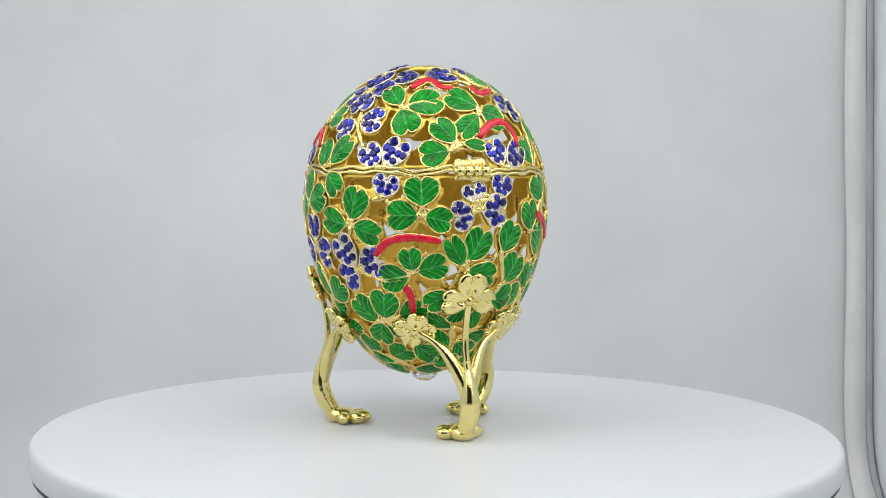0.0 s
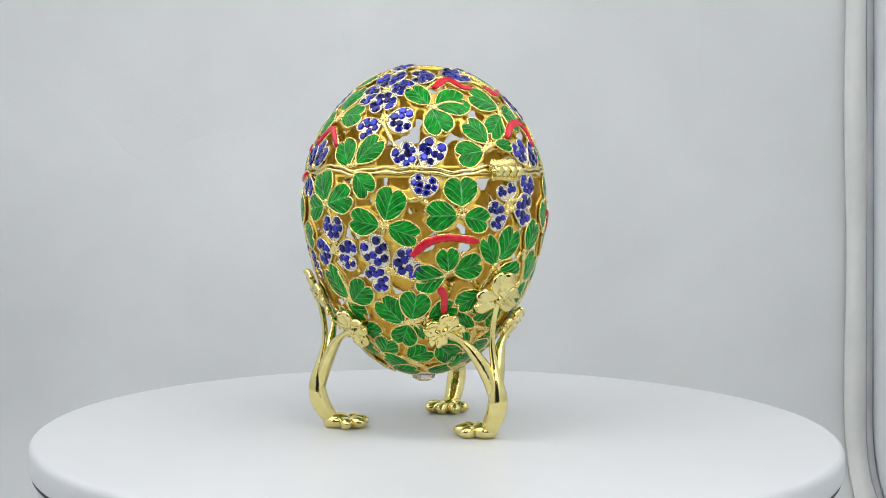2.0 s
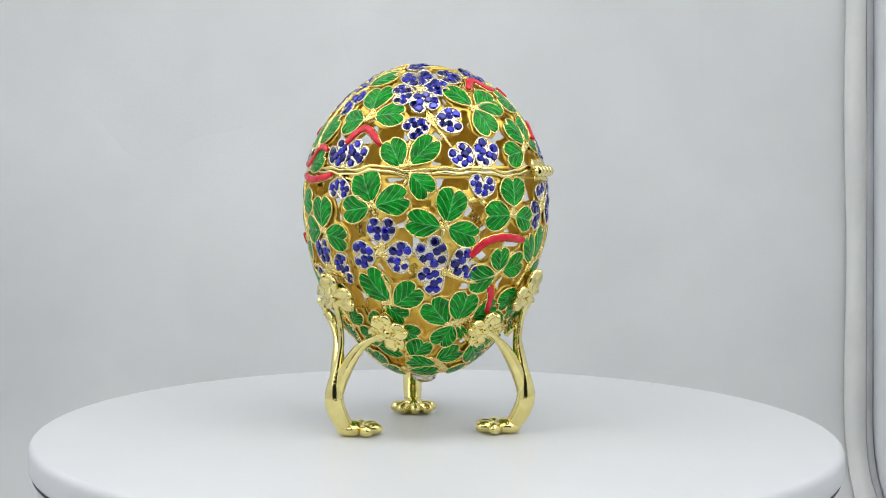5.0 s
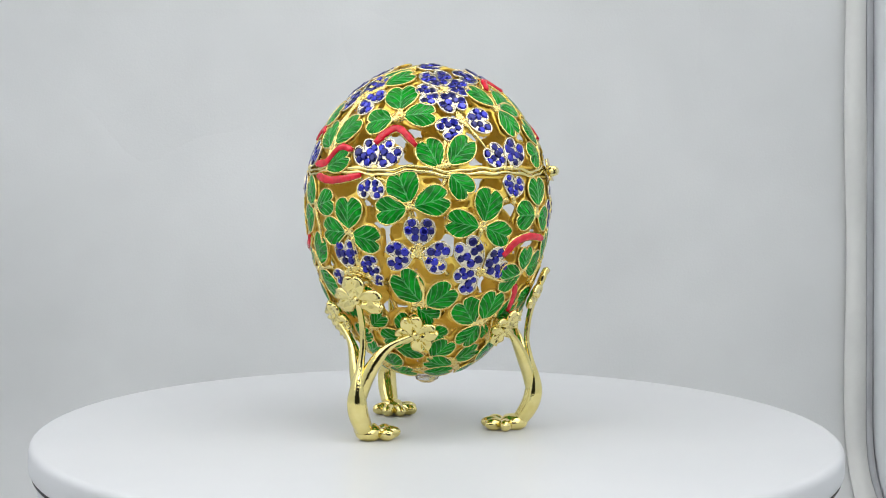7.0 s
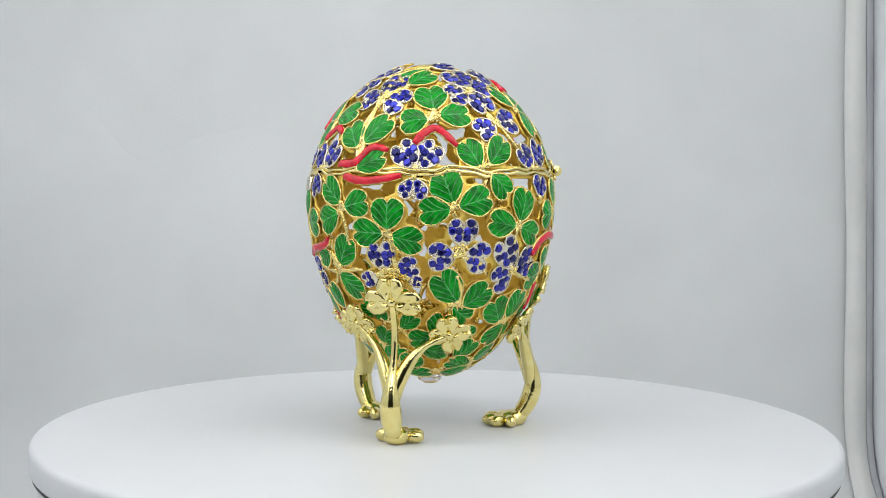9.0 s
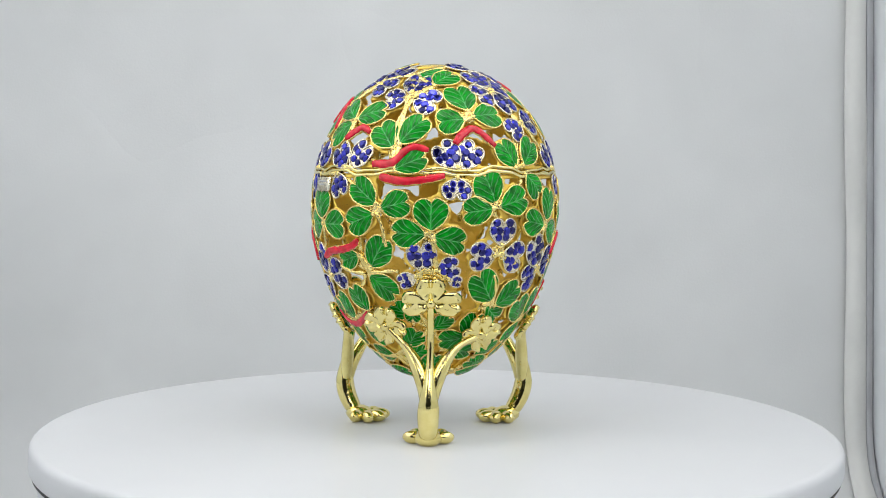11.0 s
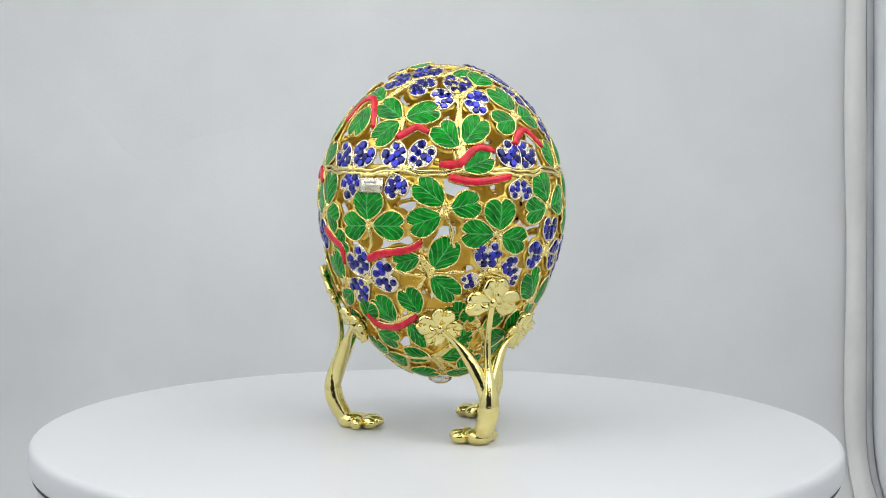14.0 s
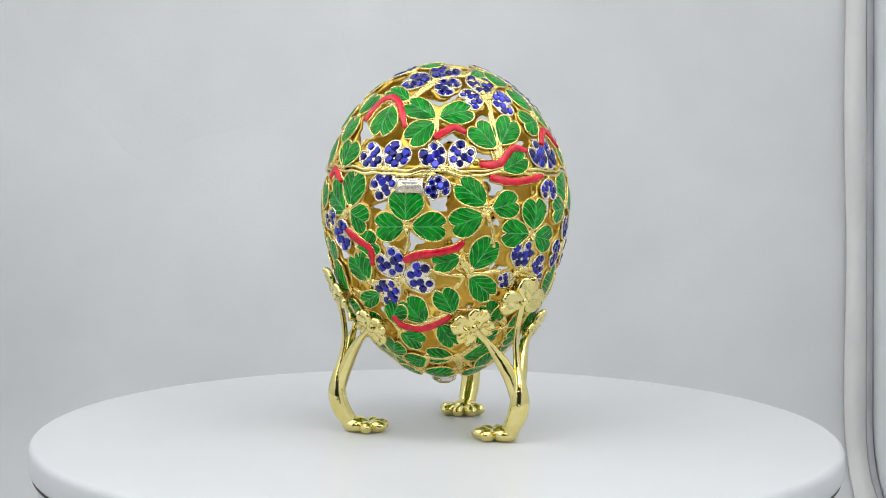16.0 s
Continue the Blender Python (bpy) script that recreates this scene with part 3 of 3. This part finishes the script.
def band(low, high):
    """A wavy gold edge band round the egg, heights from the seam."""
    bm = bmesh.new()
    rings = []
    for i in range(240):
        az = i * 1.5
        z, w = seam(az), 0.25 * math.sin(radians(az) * 17) + 0.5 * noise.noise(Vector((math.cos(radians(az)) * 6, math.sin(radians(az)) * 6, low)))
        outer = [(low - w, -0.0004), (low * 0.8 + high * 0.2, 0.0), (low * 0.2 + high * 0.8, 0.0), (high, -0.0003), (high, -0.0012), (low, -0.0012)]
        rings.append([egg_at(az, z + dz, lift)[0] for dz, lift in outer])
    sweep(bm, rings, closed=True)
    return bm


for half, where in ((True, "lid"), (False, "bowl")):
    shell(half)
    tagged(part(where + "_tracery", network(half), GOLD_CAST, egg, "thin bright gold stalks of the " + where), kind="stuff")
part("lid_edge", band(0.22, 1.0), GOLD, egg)
part("bowl_edge", band(-1.1, -0.22), GOLD, egg)

# long stalks that cross the openings
STEMS = [
    [(229.1, 96.4), (233.5, 93), (238.5, 88.8)],
    [(159.7, 103.4), (156.9, 98.5), (155.7, 89.9)],
    [(155.5, 103.9), (156.5, 99.7), (154.1, 95.8), (155.2, 90.1)],
    [(125.2, 97.1), (126, 92.8), (125.8, 89.8)],
    [(255.7, 100.7), (266.6, 102.4), (277, 101.8)],
    [(112.9, 65.3), (113.6, 61.1), (111.4, 57.6)],
    [(148.4, 69.9), (151, 65.5), (152.5, 59.9)],
    [(139.2, 51.5), (137.3, 49.1), (131.6, 45.9)],
    [(139.2, 51.5), (128.7, 52.1), (123.2, 53.4)],
    [(264.4, 51.3), (265.7, 54.7), (271.4, 58.2)],
    [(262.7, 51.1), (249.3, 49.5)],
    [(207.9, 41.6), (207.8, 47.1), (204.8, 51.5)],
    [(236.7, 52), (250.4, 49.2), (258.7, 49.8)],
    [(142.1, 51.9), (151.7, 52.5), (157.6, 52.6)],
    [(206.1, 56.8), (214.5, 55.4), (219.8, 51.8)],
    [(234.4, 65.4), (233.3, 60.9), (235.9, 58.3)],
]


def stalk(rows):
    pts = spline([egg_at(a, z)[0] for a, z in rows], 6)
    path, side = zip(*[on_egg(p, -0.0005) for p in pts])
    bm = bmesh.new()
    tube(bm, list(path), [(0.0006, 0.00062 + 0.0002 * math.sin(i * 1.1)) for i in range(len(path))], list(side), 8)
    part("stalk", bm, GOLD_CAST, egg)


for rows in STEMS:
    stalk(rows)

# ---- red ribbons ----
RIBBONS_BOWL = [
    [(247.1, 57.1), (253.5, 61), (262.2, 62.5), (271.2, 62.1), (277.3, 61.4)],
    [(330.9, 69.2), (340.6, 66.5), (348.1, 61.4)],
    [(260.6, 47.9), (263.3, 44.8), (264, 39.7)],
    [(149.8, 80.1), (159.9, 78.9), (170, 79.4), (178.9, 80.5)],
    [(111.1, 55.9), (118.2, 57.7), (128.7, 58.7), (135.1, 60), (138.2, 61.7)],
    [(80.5, 64.2), (87.8, 61.4), (94.2, 58.9), (94.4, 54.1)],
    [(99.1, 39), (104, 36), (115.4, 35.2), (126.8, 37.2), (133.5, 39.6)],
    [(64.6, 79.5), (67.9, 82.1), (76.2, 78.5)],
]
RIBBONS_LID = [
    [(297.8, 91.8), (307, 95.7), (317, 96.5), (321.7, 93.6), (322, 89.4)],
    [(259.2, 106.4), (272.1, 109.2), (282.2, 106.9), (290.5, 106.6)],
    [(307.7, 107.2), (312.8, 105.3), (328.2, 106.4)],
    [(145.5, 83.7), (155, 84.2), (163.2, 88.5), (171.7, 87.8)],
    [(184, 89.7), (188.8, 92.8), (195.2, 94), (204.3, 89.1)],
    [(80.7, 96.4), (84, 102), (92.7, 103.5), (102.2, 100.6), (108.9, 94.3)],
    [(124.5, 91.3), (129.5, 93.2), (134.7, 94.4), (140.1, 92.9)],
]


def ribbon(rows):
    pts = spline([egg_at(a, z)[0] for a, z in rows], 7)
    path, side, w = [], [], []
    for i, p in enumerate(pts):
        f = i / (len(pts) - 1)
        q, n = on_egg(p, 0.0001)
        path.append(q)
        side.append(n)
        w.append((0.0005, (0.00130 - 0.0003 * f) * (0.7 + 0.3 * min(1, 8 * f, 8 * (1 - f))) * (1 + 0.07 * math.sin(i * 1.7 + rows[0][0]))))
    bm = bmesh.new()
    tube(bm, path, w, side, 10)
    band_ob = part("ribbon", bm, RED, egg, "glossy red enamel ribbon")
    bm = bmesh.new()
    tube(bm, [p - n * 0.0005 for p, n in zip(path, side)], [(0.0006, b + 0.0003) for a, b in w], side, 8)
    part("gold_edge", bm, GOLD_CAST, band_ob)


for rows in RIBBONS_BOWL + RIBBONS_LID:
    ribbon(rows)


# ---- hinge, name plate, knob ----
def hinge(az):
    patch = Patch(az, 81.6, 0)
    out, along, up = patch.n, patch.v, patch.u
    centre = patch.p + out * 0.0015
    bm = bmesh.new()
    for lo, hi, lift in ((0.8, 3.9, 0), (-2.7, -0.8, 0)):
        rows = []
        for k in range(9):
            v = -0.0058 + 0.01160 * k / 8
            flare = 1 + 0.10 * math.sin(k * 0.8)
            a, b = patch.at(lo / 1000 * flare, v, 0.0006), patch.at(hi / 1000 * flare, v * 0.8, 0.0006)
            rows.append([a[0], a[0] + a[1] * 0.0006, b[0] + b[1] * 0.0004, b[0]])
        sweep(bm, rows)
    plate = part("hinge", bm, GOLD_CAST, egg, "gold hinge with four knuckles")
    for k in range(4):
        bm = bmesh.new()
        a = centre + along * (-0.0052 + 0.0027 * k)
        tube(bm, [a, a + along * 0.0002, a + along * 0.0020, a + along * 0.0022], [(0.0014, 0.0014), (0.0017, 0.0017), (0.0017, 0.0017), (0.0014, 0.0014)], out, 14)
        part("knuckle", bm, GOLD, plate)
    bm = bmesh.new()
    a, b = centre - along * 0.0054, centre + along * 0.0058
    tube(bm, [a, b], [(0.0007, 0.0007)] * 2, out, 10)
    part("hinge_pin", bm, GOLD, plate)


hinge(291)


def name_plate(az, z):
    patch = Patch(az, z, 0)
    bm = bmesh.new()
    rows = []
    for k in range(9):
        v = -0.0040 + 0.0080 * k / 8
        rows.append([patch.at(-0.0021, v, -0.0004)[0], patch.at(-0.0021, v, 0.0006)[0], patch.at(0.0021, v, 0.0006)[0], patch.at(0.0021, v, -0.0004)[0]])
    sweep(bm, rows)
    plate = part("maker_plate", bm, PALE, egg, "small blank silvery plate")
    for lo, hi, va, vb in ((0.0006, 0.0011, -0.0021, 0.0022), (-0.0004, 0.0001, -0.0014, 0.0016)):
        bm = bmesh.new()
        rows = []
        for k in range(5):
            v = va + (vb - va) * k / 4
            rows.append([patch.at(lo, v, 0.0005)[0], patch.at(lo, v, 0.00072)[0], patch.at(hi, v, 0.00072)[0], patch.at(hi, v, 0.0005)[0]])
        sweep(bm, rows)
        part("engraved_bar", bm, INK, plate)


name_plate(114.5, 77.6)

bm = bmesh.new()
lathe(bm, [(0.0, 0.0152), (0.0020, 0.0152), (0.0036, 0.0162), (0.0040, 0.0174), (0.0034, 0.0188), (0.0, 0.0188)], 10)
part("knob", bm, CRYSTAL, egg, "clear faceted crystal knob", smooth=False)


bm = bmesh.new()
blob(bm, Vector((0, 0, 0.1136)), (Vector((1, 0, 0)), Vector((0, 1, 0)), Vector((0, 0, 1))), (0.0065, 0.0065, 0.0011), 20, 8)
part("crown_boss", bm, GOLD_CAST, egg)


# ---- legs ----
def gold_clover(leg, az, z, headings, size, lift):
    p, n = egg_at(az, z, lift)
    for h in headings:
        bm = bmesh.new()
        patch = Patch(az, z, h, lift)
        line = heart(rng, 0.06)
        big, m = size * rng.uniform(0.93, 1.07), len(line)
        rows = []
        # domed halves with a groove down the middle; stands straight off the stalk end
        for f, top, under in ((0.0, 0.0010, -0.0012), (0.35, 0.0010, -0.0012), (0.62, 0.0011, -0.0010), (0.84, 0.0012, -0.0007), (1.0, 0.0002, 0.0002)):
            row_t, row_u = [], []
            for q in line:
                u, v = (0.5 + (q.x - 0.5) * f) * big, q.y * f * big * 0.5
                fold = 0.0012 * math.exp(-(v / (0.075 * big)) ** 2) * (1 - f * 0.5) * (f < 1)
                flute = 0.0004 * f * math.cos(q.y * 8.0) * (f < 1)
                base, m_ = patch.at(u, v)
                row_t.append(bm.verts.new(base + m_ * (top - fold - flute)))
                row_u.append(bm.verts.new(base + m_ * under))
            rows.append((row_t, row_u))
        for side in (0, 1):
            for a, b in zip(rows, rows[1:]):
                for j in range(m):
                    bm.faces.new((a[side][j], a[side][(j + 1) % m], b[side][(j + 1) % m], b[side][j]))
        bmesh.ops.remove_doubles(bm, verts=rows[4][0] + rows[4][1] + rows[0][0] + rows[0][1], dist=1e-5)
        part("petal", bm, GOLD, leg)
    bm = bmesh.new()
    e = n.orthogonal().normalized()
    blob(bm, p + n * 0.0004, (e, n.cross(e), n), (0.0015, 0.0015, 0.0012), 10, 6)
    part("clover_heart", bm, GOLD, leg)
    return p


def leg_at(az, swing, wider, left_at, right_at):
    out = Vector((math.cos(radians(az)), math.sin(radians(az)), 0))
    side = Vector((-out.y, out.x, 0))
    zed = Vector((0, 0, 1))
    lean = lambda z: max(0.0, 1 - z / 34)
    spot = lambda r, z, s=0.0: out * ((r + wider * lean(z)) / 1000) + side * ((s + swing * lean(z)) / 1000) + zed * (z / 1000)
    centre = egg_at(az, 44.4, 0.0019)[0]
    bm = bmesh.new()
    path = spline([spot(28.6, 2.4), spot(31.0, 5.0), spot(33.2, 8.8), spot(34.2, 13), spot(33.9, 18), spot(32.5, 24), spot(31.5, 30), spot(32.2, 37), centre], 5)
    widths = []
    for i in range(len(path)):
        f = i / (len(path) - 1)
        w = 0.0023 + 0.0009 * math.sin(math.pi * min(1, f * 1.7)) - 0.0013 * max(0, min(1, (f - 0.38) / 0.3))
        widths.append((w, w * 0.9))
    tube(bm, path, widths, side, 16)
    leg = part("leg", bm, GOLD, egg, "curved polished gold leg with a clover top and scalloped foot")
    gold_clover(leg, az, 44.4, (0, -95, 95), 0.0085, 0.0019)
    left = gold_clover(leg, *left_at, (-75, 15, 100, -160), 0.0064, 0.0018)
    right = gold_clover(leg, *right_at, (75, -15, -100, 160), 0.0064, 0.0018)
    for goal, start, mids in ((left, spot(33.9, 10, -0.4), [spot(32.0, 20, -1.8), spot(28.6, 29, -6.5)]),
                              (right, spot(33.9, 10, 0.4), [spot(32.0, 20, 1.8), spot(28.6, 29, 6.5)])):
        bm = bmesh.new()
        pts = spline([start] + mids + [goal], 6)
        n = len(pts) - 1
        tube(bm, pts, [(0.0011 + 0.0012 * math.sin(math.pi * min(1, 1.3 * i / n)) - 0.0001 * i / n, 0.0010 + 0.0010 * math.sin(math.pi * min(1, 1.3 * i / n))) for i in range(n + 1)], side, 10)
        part("stem", bm, GOLD, leg)
    bm = bmesh.new()
    base = TOP * 1000
    blob(bm, spot(28.2, base + 2.2), (out, side, zed), (0.0046, 0.0042, 0.0027), 14, 8)
    part("foot", bm, GOLD, leg, "scalloped gold foot")
    for a, d, size in ((0, 5.2, 1.0), (40, 5.2, 1.0), (-40, 5.2, 1.0), (84, 4.5, 0.95), (-84, 4.5, 0.95)):
        c, s = math.cos(radians(a)), math.sin(radians(a))
        along, across = -out * c + side * s, side * c + out * s
        bm = bmesh.new()
        blob(bm, spot(26.6, base + 1.95) + along * d / 1000, (along, across, zed), (0.0035 * size, 0.0021 * size, 0.0020), 12, 8)
        part("toe", bm, GOLD, leg)


leg_at(293, 1.3, -0.8, (264.5, 35.4), (322.5, 35.6))
leg_at(173, -0.8, -0.8, (146.3, 37.0), (203.5, 34.6))
leg_at(52, 1.2, -0.4, (22.5, 35.6), (81.5, 35.6))


# ---- what moves ----
def motions():
    walk(cam, [(0.0, CAM_POSE), (16.0, CAM_POSE)])
    walk(platter, [(t, pose(0, 0, 0, 0, 0, a)) for t, a in TURN])
    walk(egg, [(t, pose(0, 0, 0, 0, 0, a) @ pose(AXIS_X, AXIS_Y, 0)) for t, a in TURN])


motions()
